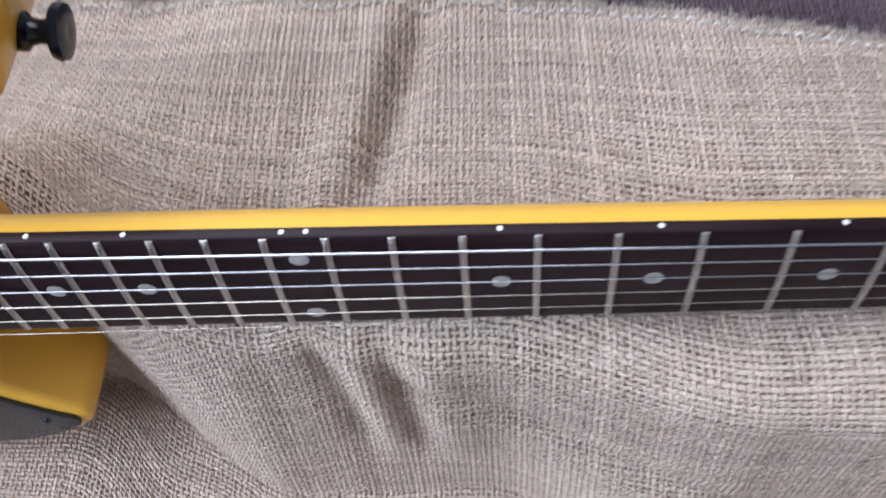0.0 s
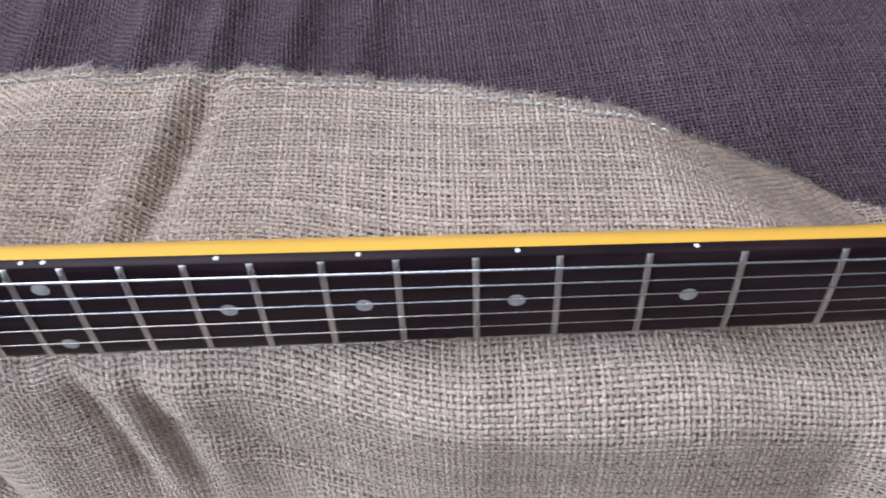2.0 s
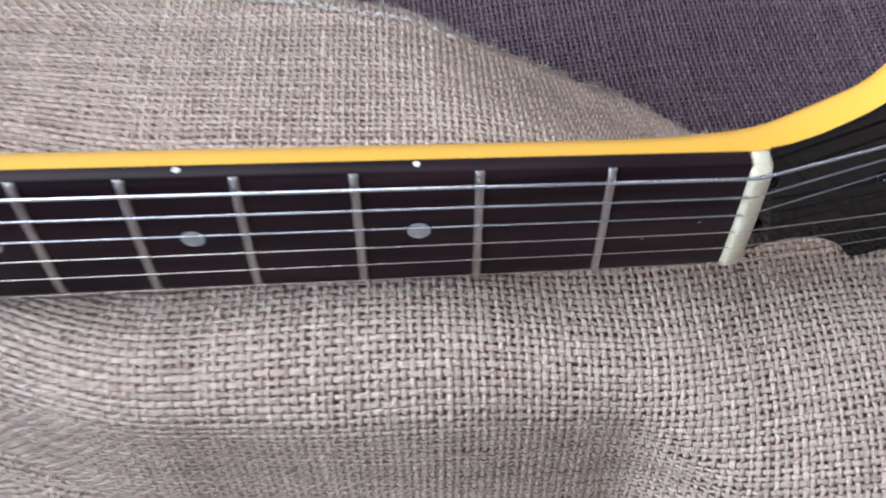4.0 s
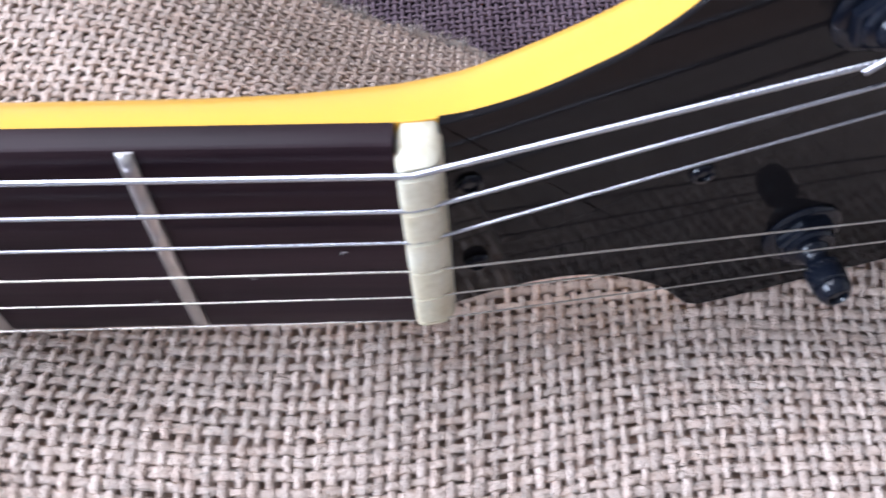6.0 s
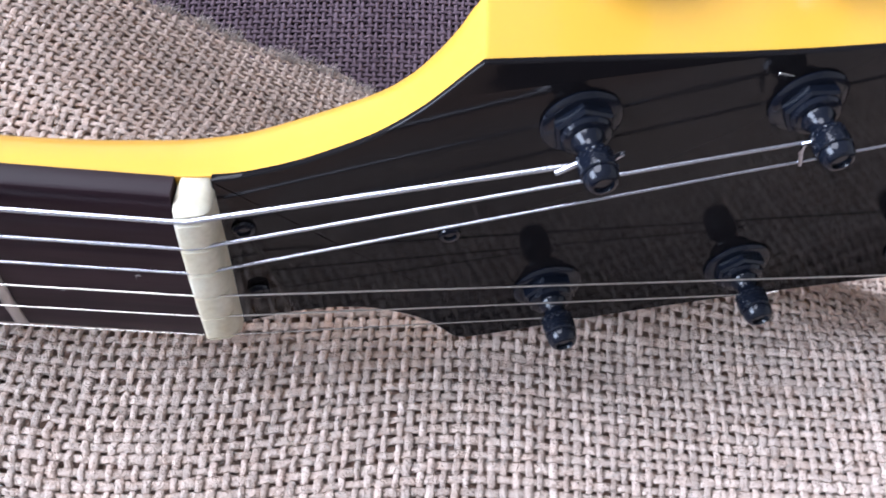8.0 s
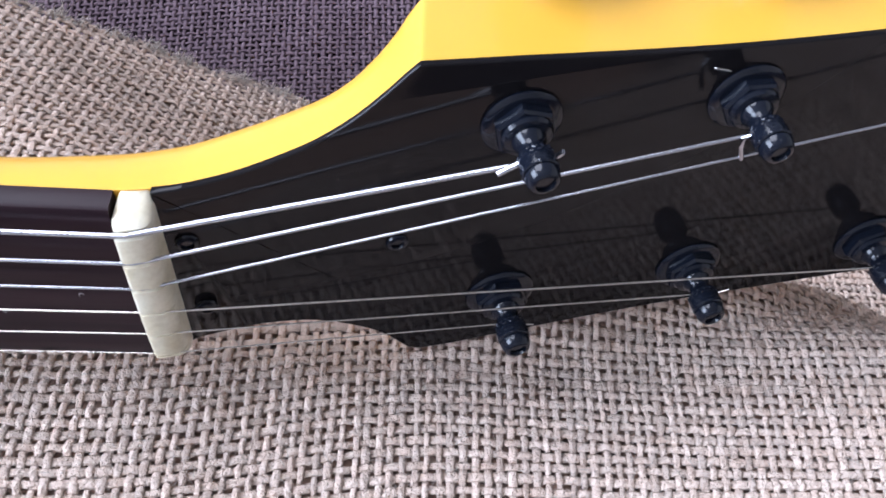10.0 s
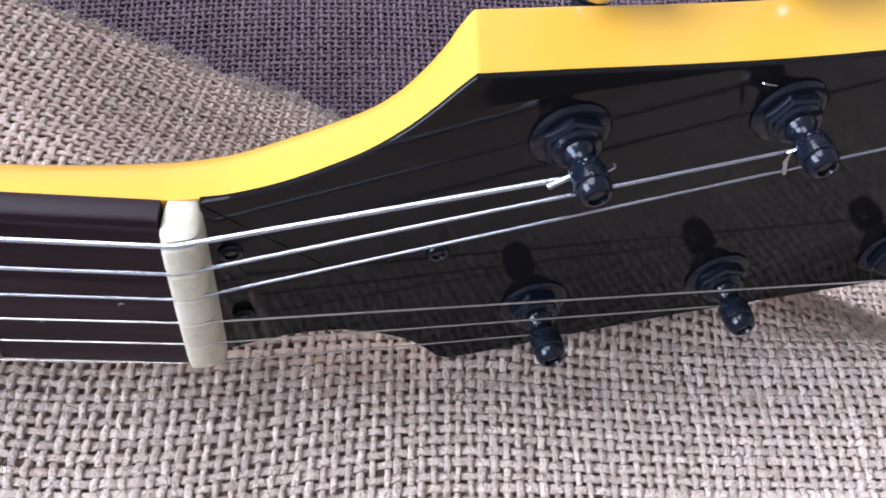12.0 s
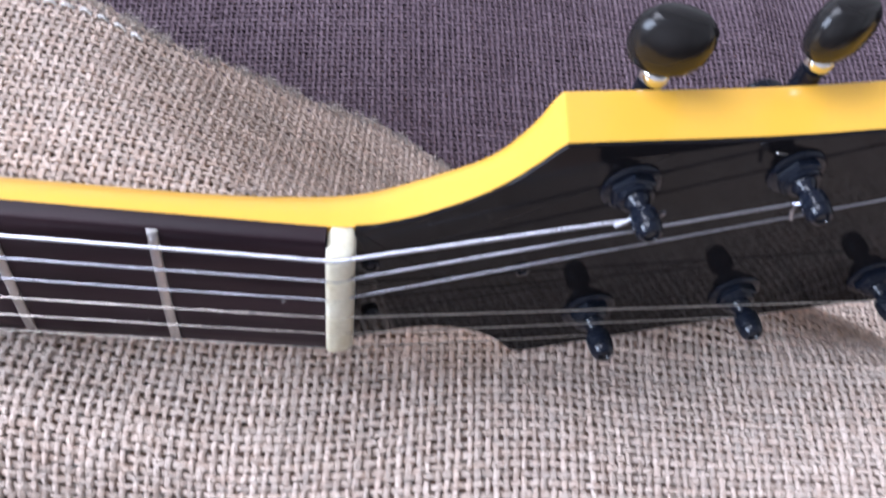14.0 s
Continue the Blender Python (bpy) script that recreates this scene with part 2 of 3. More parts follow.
def burlap_place(u, v):
    """The burlap's surface: u along the neck, v across it, with v = 0 where it starts to fall over the front edge."""
    u, v = np.broadcast_arrays(np.asarray(u, float), np.asarray(v, float))
    yf, r = front_y(u), RADIUS + 0.075 * smoothstep(-0.03, 0.06, u)
    y0 = yf + r
    vp = np.maximum(v, 0)
    y = y0 * np.exp(-vp / 0.12) + vp
    fall = smoothstep(-0.1, 0.06, u)
    back = smoothstep(0.02, 0.09, y)
    s = u + 0.08 + 0.6 * (y - 0.1)
    slope = 0.62 * np.where(s > 0.15, s, np.log1p(np.exp(np.minimum(s, 0.15) / 0.013)) * 0.013)
    z = -0.020 - 0.0240 * fall * (1 - back) - slope * back
    z = z - 0.008 * np.exp(-((y - 0.008) / 0.03) ** 2) * smoothstep(0.0, -0.06, u)
    z = z - 0.02 * smoothstep(-0.34, -0.42, u) * smoothstep(0.08, 0.17, y)
    z = z - 0.022 * smoothstep(-0.37, -0.43, u) * smoothstep(0.09, 0.05, y)
    # the ridge that bears the headstock
    z = z + (0.012 + 0.11 * np.clip(u - 0.06, 0, 0.12)) * np.exp(-((y - 0.0145 - 0.238 * u) / 0.010) ** 2) * smoothstep(0.040, 0.065, u)
    z = np.maximum(z, -0.106)
    # the pressed-in crease and soft swells behind the neck
    line = u - (-0.2990 + 0.19 * (y - 0.06))
    inner = 1 - 0.7 * smoothstep(0.135, 0.162, y)
    z = z - 0.0085 * crease(line, 0.0075) * smoothstep(0.03, 0.07, y) * inner + 0.003 * crease(line + 0.014, 0.010) * inner - 0.003 * crease(line + 0.033, 0.008) * smoothstep(0.13, 0.06, y)
    z = z + 0.0022 * np.sin(u * 33 + 1.2) * np.sin(y * 40 + u * 10)
    # the fall over the front edge and the foot
    a = np.clip(-v / r, 0, math.pi / 2)
    drop = np.maximum(-v - r * math.pi / 2, 0)
    lim = np.maximum(z - r - GROUND, 0)
    reach = np.maximum(drop - lim, 0)
    y = y - r * np.sin(a) - reach
    z = z - r * (1 - np.cos(a)) - np.minimum(drop, lim)
    face = smoothstep(0.0, -0.05, v)
    low = smoothstep(-0.135, -0.09, v)
    one, two = u + 0.317 + 0.12 * (v + 0.05), u + 0.291 + 0.10 * (v + 0.05)
    ridge = v + 0.062 + 0.30 * (u + 0.28)
    y = y + face * (0.0045 * crease(one, 0.007) * low + 0.004 * crease(two, 0.0065) * low - 0.003 * crease(one - 0.013, 0.009) * low - 0.0025 * crease(two - 0.016, 0.011) * low
                    + 0.006 * crease(ridge, 0.010) * smoothstep(-0.30, -0.27, u) * smoothstep(-0.13, -0.20, u) - 0.003 * np.sin(u * 40 + v * 22))
    return np.stack([u, y, z], -1)


def surface_frame(place, u, v):
    e = 0.0012
    a = place(u + e, v) - place(u - e, v)
    b = place(u, v + e) - place(u, v - e)
    n = np.cross(a, b)
    return n / (np.linalg.norm(n, axis=-1, keepdims=True) + 1e-12), a / (np.linalg.norm(a, axis=-1, keepdims=True) + 1e-12), b / (np.linalg.norm(b, axis=-1, keepdims=True) + 1e-12)


def burlap_normal(u, v):
    return surface_frame(burlap_place, u, v)


THREAD = 0.0025
U0, U1, V0, V1 = -0.52, 0.26, -0.30, 0.215
rng = np.random.default_rng(7)


def ribbons(place, us, vs, along, half, lift, keep, thick, angles):
    """Flattened threads: us, vs are (threads, samples); lift their height over the surface."""
    c = place(us, vs)
    n, tu, tv = surface_frame(place, us, vs)
    side = tv if along == "u" else tu
    ring = []
    sides = len(angles)
    for ang in angles:
        ca, sa = math.cos(radians(ang)), math.sin(radians(ang))
        ring.append(c + side * (ca * half)[..., None] + n * (lift + sa * thick)[..., None])
    v = np.stack(ring, 2)
    T, N = us.shape
    idx = np.arange(T * N * sides).reshape(T, N, sides)
    q = []
    ok = keep[:, :-1] & keep[:, 1:]
    for s in range(sides):
        e = (s + 1) % sides
        q.append(np.stack([idx[:, :-1, s], idx[:, 1:, s], idx[:, 1:, e], idx[:, :-1, e]], -1)[ok])
    q = np.concatenate(q)
    used = np.unique(q)
    remap = np.full(T * N * sides, -1)
    remap[used] = np.arange(len(used))
    return v.reshape(-1, 3)[used], remap[q]


def woven(place, u0, u1, v0, v1, pitch, widths, highs, thick, angles, shown, loose):
    nu, nv = int((u1 - u0) / pitch), int((v1 - v0) / pitch)
    verts, quads, at = [], [], 0
    wob_u = rng.normal(0, loose, nu + 1) * pitch
    wob_v = rng.normal(0, loose, nv + 1) * pitch
    for along, width, high in zip(("u", "v"), widths, highs):
        T, N = (nv, 2 * nu) if along == "u" else (nu, 2 * nv)
        i = np.arange(T)[:, None] + np.zeros((1, N))
        s = np.zeros((T, 1)) + np.arange(N)[None, :] / 2
        low = 1.3 * loose * np.sin(s * 0.23 + rng.uniform(0, 6, (T, 1))) + 1.1 * loose * np.sin(s * 0.071 + rng.uniform(0, 6, (T, 1))) + rng.normal(0, 0.035, (T, N))
        cross = (i + low) * pitch + (wob_v if along == "u" else wob_u)[:T, None]
        run = s * pitch
        us, vs = (u0 + run, v0 + cross) if along == "u" else (u0 + cross, v0 + run)
        sign = np.cos(math.pi * (s + i)) * (1 if along == "u" else -1)
        lift = high * sign + rng.normal(0, 0.00005, (T, N))
        half = pitch * (width + 0.75 * loose * rng.normal(0, 1, (T, 1)).clip(-1.6, 1.6)) * (1 + 0.14 * np.sin(s * 0.5 + rng.uniform(0, 6, (T, 1))) + rng.normal(0, 0.05, (T, N)))
        p = place(us, vs)
        keep = shown(p, us, vs)
        a, q = ribbons(place, us, vs, along, half, lift, keep, thick, angles)
        verts.append(a)
        quads.append(q + at)
        at += len(a)
    return np.concatenate(verts), np.concatenate(quads)


def burlap_shown(p, us, vs):
    return (p[..., 1] < burlap_edge(p[..., 0])) & ((vs > -0.165) | (us < -0.18))


wv, wq = woven(burlap_place, U0, U1, V0, V1, THREAD, (0.375, 0.325), (0.00042, 0.00064), 0.00050, (0, 55, 125, 180), burlap_shown, 0.05)
burlap = big_mesh("burlap_cloth", wv, wq, JUTE)
tagged(burlap, "coarse open-woven beige burlap with frayed edge over a pad", "cloth")

# the closed layer under the open weave
gu, gv = np.meshgrid(np.linspace(U0, U1, 200), np.linspace(V0, V1, 150), indexing="ij")
gp = burlap_place(gu, gv) - burlap_normal(gu, gv)[0] * 0.0015
ids = np.arange(200 * 150).reshape(200, 150)
gq = np.stack([ids[:-1, :-1], ids[1:, :-1], ids[1:, 1:], ids[:-1, 1:]], -1).reshape(-1, 4)
mid_p = gp.reshape(-1, 3)[gq].mean(1)
gq = gq[mid_p[:, 1] < burlap_edge(mid_p[:, 0]) - 0.006]
pad = big_mesh("pad", gp.reshape(-1, 3), gq, LINING)
tagged(pad, "brown lining of the padded support under the burlap", "cushion")


def fray():
    """Loose fibres along the torn edge, in slanting tufts of many sizes."""
    verts, quads = [], []
    at = -0.5
    while at < 0.14:
        at += rng.uniform(0.0006, 0.0022)
        big = rng.random() < 0.3
        reach = rng.uniform(0.0055, 0.0100) if big else rng.uniform(0.0022, 0.0058)
        reach = reach * (0.8 - 0.25 * float(smoothstep(-0.2, -0.06, np.array(at))))
        slant, rise = rng.normal(0.25, 0.45), rng.normal(0.05, 0.22)
        for _ in range(26 if big else 16):
            x = at + rng.normal(0, 0.0009)
            y = float(burlap_edge(np.array(x))) - rng.uniform(0, 0.005)
            v = y
            for _ in range(4):
                v += y - burlap_place(x, v)[1]
            p = burlap_place(x, v) + (0, 0, rng.uniform(-0.0006, 0.0014))
            d = np.array([slant + rng.normal(0, 0.22), 1.0, rise + rng.normal(0, 0.16)])
            d /= np.linalg.norm(d)
            bend = np.array([rng.normal(0, 0.5), 0, rng.normal(-0.4, 0.4)])
            length, w = reach * rng.uniform(0.55, 1.1), rng.uniform(0.00006, 0.00020)
            base = len(verts)
            for j in range(4):
                t = j / 3
                c = p + length * (d * t + bend * t * t * 0.4)
                r = w * (1 - 0.75 * t)
                verts += [c + (r, 0, 0), c + (-0.5 * r, 0, 0.87 * r), c + (-0.5 * r, 0, -0.87 * r)]
            for j in range(3):
                for q in range(3):
                    a, b = base + 3 * j + q, base + 3 * j + (q + 1) % 3
                    quads.append((a, b, b + 3, a + 3))
    return np.array(verts), np.array(quads)


fv, fq = fray()
fringe = big_mesh("frayed_fringe", fv, fq, FRAY)
fringe.parent = burlap
tagged(fringe, "loose pale jute fibres", kind="stuff")


def lint():
    """Fine loose hairs standing off the weave."""
    verts, quads = [], []
    n = 26000
    us, vs = rng.uniform(-0.42, 0.16, n), rng.uniform(-0.12, 0.12, n)
    ps, ns = burlap_place(us, vs), burlap_normal(us, vs)[0]
    for p, nn in zip(ps, ns):
        if p[1] > float(burlap_edge(np.array(p[0]))) - 0.004:
            continue
        d = rng.normal(0, 1, 3)
        d = d - nn * (d @ nn)
        d = d / np.linalg.norm(d) + nn * rng.uniform(0.1, 0.9)
        length, w = rng.uniform(0.0008, 0.0032), rng.uniform(0.00003, 0.00008)
        bend = rng.normal(0, 0.5, 3)
        side = np.cross(d, nn)
        side /= np.linalg.norm(side) + 1e-9
        base = len(verts)
        for j in range(3):
            t = j / 2
            c = p + nn * 0.0007 + length * (d * t + bend * t * t * 0.6)
            r = w * (1 - 0.6 * t)
            verts += [c + side * r, c - side * 0.5 * r + nn * 0.87 * r, c - side * 0.5 * r - nn * 0.87 * r]
        for j in range(2):
            for q in range(3):
                a, b = base + 3 * j + q, base + 3 * j + (q + 1) % 3
                quads.append((a, b, b + 3, a + 3))
    return np.array(verts), np.array(quads)


lv, lq = lint()
hairs = big_mesh("loose_hairs", lv, lq, FRAY)
hairs.parent = burlap
tagged(hairs, "fine pale jute hairs", kind="stuff")

# the row of light stitches along the torn edge
sv, sq = [], []
for s in np.arange(-0.5, -0.07, 0.0052):
    rings = []
    for j in range(5):
        x = s + 0.0036 * j / 4
        y = float(burlap_edge(np.array(x))) - 0.0085
        v = y
        for _ in range(4):
            v += y - burlap_place(x, v)[1]
        c = burlap_place(x, v) + (0, 0, 0.0012 * math.sin(math.pi * j / 4) + 0.0011)
        rings.append([c + (0, 0.00075 * math.cos(a), 0.00065 * math.sin(a)) for a in (0.8, 2.36, 3.9, 5.5)])
    base = len(sv)
    for r in rings:
        sv += r
    for j in range(4):
        for q in range(4):
            a, b = base + 4 * j + q, base + 4 * j + (q + 1) % 4
            sq.append((a, b, b + 4, a + 4))
stitches = big_mesh("hem_stitches", np.array(sv), np.array(sq), COTTON)
stitches.parent = burlap
tagged(stitches, "row of light hem stitches", kind="stuff")


def dark_height(x, y):
    z = -0.112 - 0.075 * smoothstep(0.118, 0.075, y)
    z = z + 0.010 * smoothstep(0.17, 0.26, y) + 0.004 * np.sin(x * 19 + y * 6)
    fold = smoothstep(0.16, 0.24, y)
    for at, wide, high in ((-0.36, 0.014, 0.010), (-0.315, 0.010, 0.008), (-0.27, 0.012, 0.010), (-0.225, 0.012, 0.008), (-0.43, 0.016, 0.010), (0.17, 0.02, 0.006)):
        z = z + high * crease(x - at - 0.10 * (y - 0.25), wide) * fold
    return z


dx = np.concatenate([np.linspace(-1.2, -0.6, 12)[:-1], np.linspace(-0.6, 0.4, 240), np.linspace(0.4, 1.2, 16)[1:]])
dy = np.concatenate([np.linspace(-0.55, 0.08, 12)[:-1], np.linspace(0.08, 0.5, 110), np.linspace(0.5, 1.2, 16)[1:]])
DX, DY = np.meshgrid(dx, dy, indexing="ij")
ids = np.arange(DX.size).reshape(DX.shape)
dq = np.stack([ids[:-1, :-1], ids[1:, :-1], ids[1:, 1:], ids[:-1, 1:]], -1).reshape(-1, 4)
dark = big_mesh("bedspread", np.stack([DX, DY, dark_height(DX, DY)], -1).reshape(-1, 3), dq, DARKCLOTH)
tagged(dark, "dark purple-brown woven bedspread with soft folds under the burlap", "bedspread")


def dark_place(u, v):
    u, v = np.broadcast_arrays(np.asarray(u, float), np.asarray(v, float))
    a = 0.06
    x, y = u * math.cos(a) - v * math.sin(a) + 0.015, u * math.sin(a) + v * math.cos(a)
    return np.stack([x, y, dark_height(x, y) + 0.0012], -1)


def dark_shown(p, us, vs):
    return (p[..., 1] > burlap_edge(p[..., 0]) - 0.02) & (p[..., 1] > 0.1) & (p[..., 1] < 0.43)


tv_, tq_ = woven(dark_place, -0.52, 0.27, 0.07, 0.46, 0.0025, (0.36, 0.335), (0.00042, 0.00050), 0.00038, (0, 90, 180), dark_shown, 0.035)
threads = big_mesh("woven_threads", tv_, tq_, PURPLE)
threads.parent = dark
tagged(threads, "purple-brown woven threads", kind="stuff")

bed = part("bed_base", box_bm(-1.2, 1.2, -0.55, 1.2, -0.65, -0.22), LINING, None)
tagged(bed, "plain brown upholstered bed base under the bedspread", "bed")


# ---------------------------------------------------------------- the guitar
SCALE = 0.648
guitar = new("electric_guitar")
guitar.location = (0, 0, 0)
tagged(guitar, "yellow electric guitar with black headstock face resting on burlap", "guitar")


def fret_x(n):
    return -SCALE * (1 - 2 ** (-n / 12))


def half_width(x):
    return 0.0216 - x * (0.0045 / 0.324)


def crown(zz):
    """The fingerboard's cylindrical top."""
    return zz * zz / (2 * 0.305)


def board():
    rings = []
    for x in np.linspace(fret_x(22) - 0.009, -0.0002, 40):
        w = half_width(x)
        ring = [Vector((x, 0.0050, -w)), Vector((x, crown(w) + 0.0008, -w)), Vector((x, crown(w) + 0.0002, -w + 0.0004))]
        for f in np.linspace(-1, 1, 13):
            zz = f * (w - 0.0012)
            ring.append(Vector((x, crown(zz), zz)))
        ring += [Vector((x, crown(w) + 0.0002, w - 0.0004)), Vector((x, crown(w) + 0.0008, w)), Vector((x, 0.0050, w))]
        rings.append(ring)
    return loft(rings)


fretboard = part("fretboard", board(), ROSEWOOD, guitar, "dark rosewood fingerboard with metal frets")


def fret(n):
    x, w = fret_x(n), half_width(fret_x(n)) - 0.0006
    rings = []
    zs = [-w, -w + 0.0004, -w + 0.0014] + list(np.linspace(-w + 0.004, w - 0.004, 9)) + [w - 0.0014, w - 0.0004, w]
    for i, zz in enumerate(zs):
        k2 = (0.35, 0.75, 0.97)[min(i, len(zs) - 1 - i)] if min(i, len(zs) - 1 - i) < 3 else 1.0
        ring = [Vector((x - 0.00125, crown(zz) + 0.0004, zz))]
        for a in np.linspace(180, 0, 7):
            ring.append(Vector((x + 0.00125 * math.cos(radians(a)), crown(zz) - 0.00105 * k2 * math.sin(radians(a)), zz)))
        ring.append(Vector((x + 0.00125, crown(zz) + 0.0004, zz)))
        rings.append(ring)
    return loft(rings)


for n in range(1, 23):
    part("fret", fret(n), NICKEL, fretboard, "worn nickel fret" if n == 1 else "")


def disc(centre, normal, radius, thick, sides=24):
    bm = turned([(radius, -thick), (radius, 0), (radius * 0.9, 0.00008)], sides)
    bm.transform(Matrix.Translation(centre) @ Vector(normal).to_track_quat("Z", "Y").to_matrix().to_4x4())
    return bm


for n in (3, 5, 7, 9, 12, 15, 17, 19, 21):
    x = (fret_x(n) + fret_x(n - 1)) / 2
    for zz in ((0.0148, -0.0178) if n == 12 else (0.0,)):
        part("inlay_dot", disc((x, crown(zz) - 0.00006, zz), (0, -1, 0), 0.0032, 0.001), PEARL, fretboard, "round grey pearl inlay dot")
    for dx_ in ((-0.0038, 0.0038) if n == 12 else (0.0,)):
        part("side_dot", disc((x + dx_, 0.0034, half_width(x) + 0.00004), (0, 0, 1), 0.00095, 0.0005, 16), DOT, fretboard, "small white side dot")


def nick(x, zz, size, turn):
    """A small open pore or dent with a raised pale rim, in the shape of a bent sliver."""
    pts = [Vector((x + size * 0.7 * math.cos(radians(turn + a)), crown(zz) - 0.00003, zz + size * math.sin(radians(turn + a)))) for a in (0, 45, 90, 140, 190)]
    return tube(pts, [0.00003, 0.00009, 0.00012, 0.00008, 0.00003], 5)


for x, zz, size, turn in ((-0.0095, -0.0012, 0.0007, 20), (-0.0245, -0.0068, 0.0006, 150), (-0.0310, 0.0090, 0.0004, 60), (-0.0420, -0.0130, 0.0005, 200)):
    part("nick", nick(x, zz, size, turn), PEARL, fretboard, "tiny pale dent in the wood")


# neck and headstock: one piece of wood, its rounded back squaring off towards the headstock's corner
HEAD, HEAD_AT = 0.238, 0.0028
HEAD_COS = 1 / math.hypot(1, HEAD)
HEAD_SIN = HEAD * HEAD_COS


def head_y(x):
    """The headstock's front plane."""
    return HEAD_AT + HEAD * x


def head_point(x, zz, up=0.0):
    """A place on the headstock's front, raised along its normal."""
    return Vector((x + HEAD_SIN * up, head_y(x) - HEAD_COS * up, zz))


BASS = [(0.0, 0, 0.0216), (0.006, 0, 0.0218), (0.011, 0, 0.0221), (0.0185, 0, 0.0234), (0.0255, 0, 0.0256), (0.032, 0, 0.0283), (0.038, 0, 0.0322), (0.0425, 0, 0.0362), (0.0463, 0, 0.0401), (0.0484, 0, 0.0421)]
TOP = [(0.0648, 0, 0.0407), (0.083, 0, 0.0390), (0.102, 0, 0.0376), (0.125, 0, 0.0368), (0.160, 0, 0.0364), (0.190, 0, 0.0362)]
LOW = [(0.190, 0, -0.0385), (0.160, 0, -0.0374), (0.122, 0, -0.0367), (0.0962, 0, -0.0367), (0.072, 0, -0.0378), (0.0577, 0, -0.0386), (0.0499, 0, -0.0386)]
WAIST = [(0.0474, 0, -0.0372), (0.042, 0, -0.0300), (0.0355, 0, -0.0249), (0.028, 0, -0.0212), (0.0188, 0, -0.0198), (0.0095, 0, -0.0207), (0.0043, 0, -0.0216), (0.0, 0, -0.0216)]
BASS_EDGE = spline(BASS, 6) + spline(TOP, 4)
TREBLE_EDGE = list(reversed(spline(LOW, 4) + spline(WAIST, 6)))


def edge_at(line, x):
    return float(np.interp(x, [p.x for p in line], [p.z for p in line]))


def wood_front(x):
    """Where the yellow wood starts: behind the fingerboard, then, with a soft bend, behind the headstock's face."""
    return 0.0049 + HEAD * 0.0035 * math.log1p(math.exp(min((x - 0.0055) / 0.0035, 60)))


def wood_ring(x):
    """A cross-section of the neck or the headstock: flat in front, a squarer or rounder back."""
    if x < 0:
        zb, zt = half_width(x), -half_width(x)
    else:
        zb, zt = edge_at(BASS_EDGE, x), edge_at(TREBLE_EDGE, x)
    mid, w = (zb + zt) / 2, (zb - zt) / 2 - 0.0001
    deep = 0.0154 + 0.0022 * float(smoothstep(-0.03, -0.3, np.array(x))) + 0.012 * float(smoothstep(-0.425, -0.465, np.array(x)))
    deep += 0.0012 * float(smoothstep(-0.03, 0.006, np.array(x))) - 0.0006 * float(smoothstep(0.02, 0.045, np.array(x)))
    front = wood_front(x)
    power = float(np.interp(x, (-0.030, -0.014, -0.002, 0.0094, 0.0185, 0.034, 0.038, 0.0425, 0.0455, 0.0484), (2.05, 2.15, 2.4, 2.85, 3.4, 3.7, 4.2, 6.0, 10.0, 40.0)))
    ring = [Vector((x, front, mid + w))]
    for a in np.linspace(0, 180, 33):
        ca, sa = math.cos(radians(a)), math.sin(radians(a))
        ring.append(Vector((x, front + 0.0004 + deep * abs(sa) ** (2 / power), mid + w * math.copysign(abs(ca) ** (2 / power), ca))))
    ring.append(Vector((x, front, mid - w)))
    return ring


def faceplate():
    """The black front layer, with softened edges; next to the nut it is as deep as the fingerboard."""
    xs = [0.0058] + [p.x for p in BASS_EDGE if p.x > 0.006]
    line = [Vector((x, 0, edge_at(BASS_EDGE, x))) for x in xs]
    line += [Vector((p.x, 0, p.z)) for p in reversed(TREBLE_EDGE) if p.x > 0.006] + [Vector((0.0058, 0, edge_at(TREBLE_EDGE, 0.0058)))]
    n = len(line)

    def row(amount, deep):
        out = []
        for i, p in enumerate(line):
            t = line[(i + 1) % n] - line[i - 1]
            q = p + Vector((t.z, 0, -t.x)).normalized() * -amount
            out.append(Vector((q.x, head_y(q.x) + deep, q.z)))
        return out
    back = [Vector((p.x, wood_front(p.x) + 0.0003, p.z)) for p in line]
    return loft([row(-0.0003, 0.0), row(-0.0001, 0.00012), row(0.0, 0.0003), back])


part("neck", loft([wood_ring(x) for x in list(np.linspace(-0.47, -0.03, 36)) + list(np.linspace(-0.024, 0.0, 9))]), YELLOW, guitar, "yellow lacquered guitar neck")
head_xs = list(np.linspace(0.0, 0.0475, 34)) + [0.0483, 0.0485, 0.0492, 0.0500, 0.053] + list(np.linspace(0.058, 0.19, 20))
headstock = part("headstock", loft([wood_ring(x) for x in head_xs]), YELLOW, guitar, "yellow sided headstock with glossy black face", smooth=30)
part("faceplate", faceplate(), FACE, headstock, "glossy black headstock face", smooth=30)


def screw_bm():
    bm = turned([(0.0016, -0.0006), (0.0021, 0.0), (0.0019, 0.0004), (0.0012, 0.0006), (0.0010, 0.0001), (0.0002, 0.0001)], 20)
    return bm


HEAD_TURN = Matrix(((0, HEAD_COS, HEAD_SIN, 0), (0, HEAD_SIN, -HEAD_COS, 0), (-1, 0, 0, 0), (0, 0, 0, 1)))
for x, zz in ((0.0095, 0.0086), (0.0451, 0.0), (0.0100, -0.0107)):
    bm = screw_bm()
    bm.transform(Matrix.Translation(head_point(x, zz, 0.0003)) @ HEAD_TURN)
    part("screw", bm, BLACK, headstock, "small black screw")


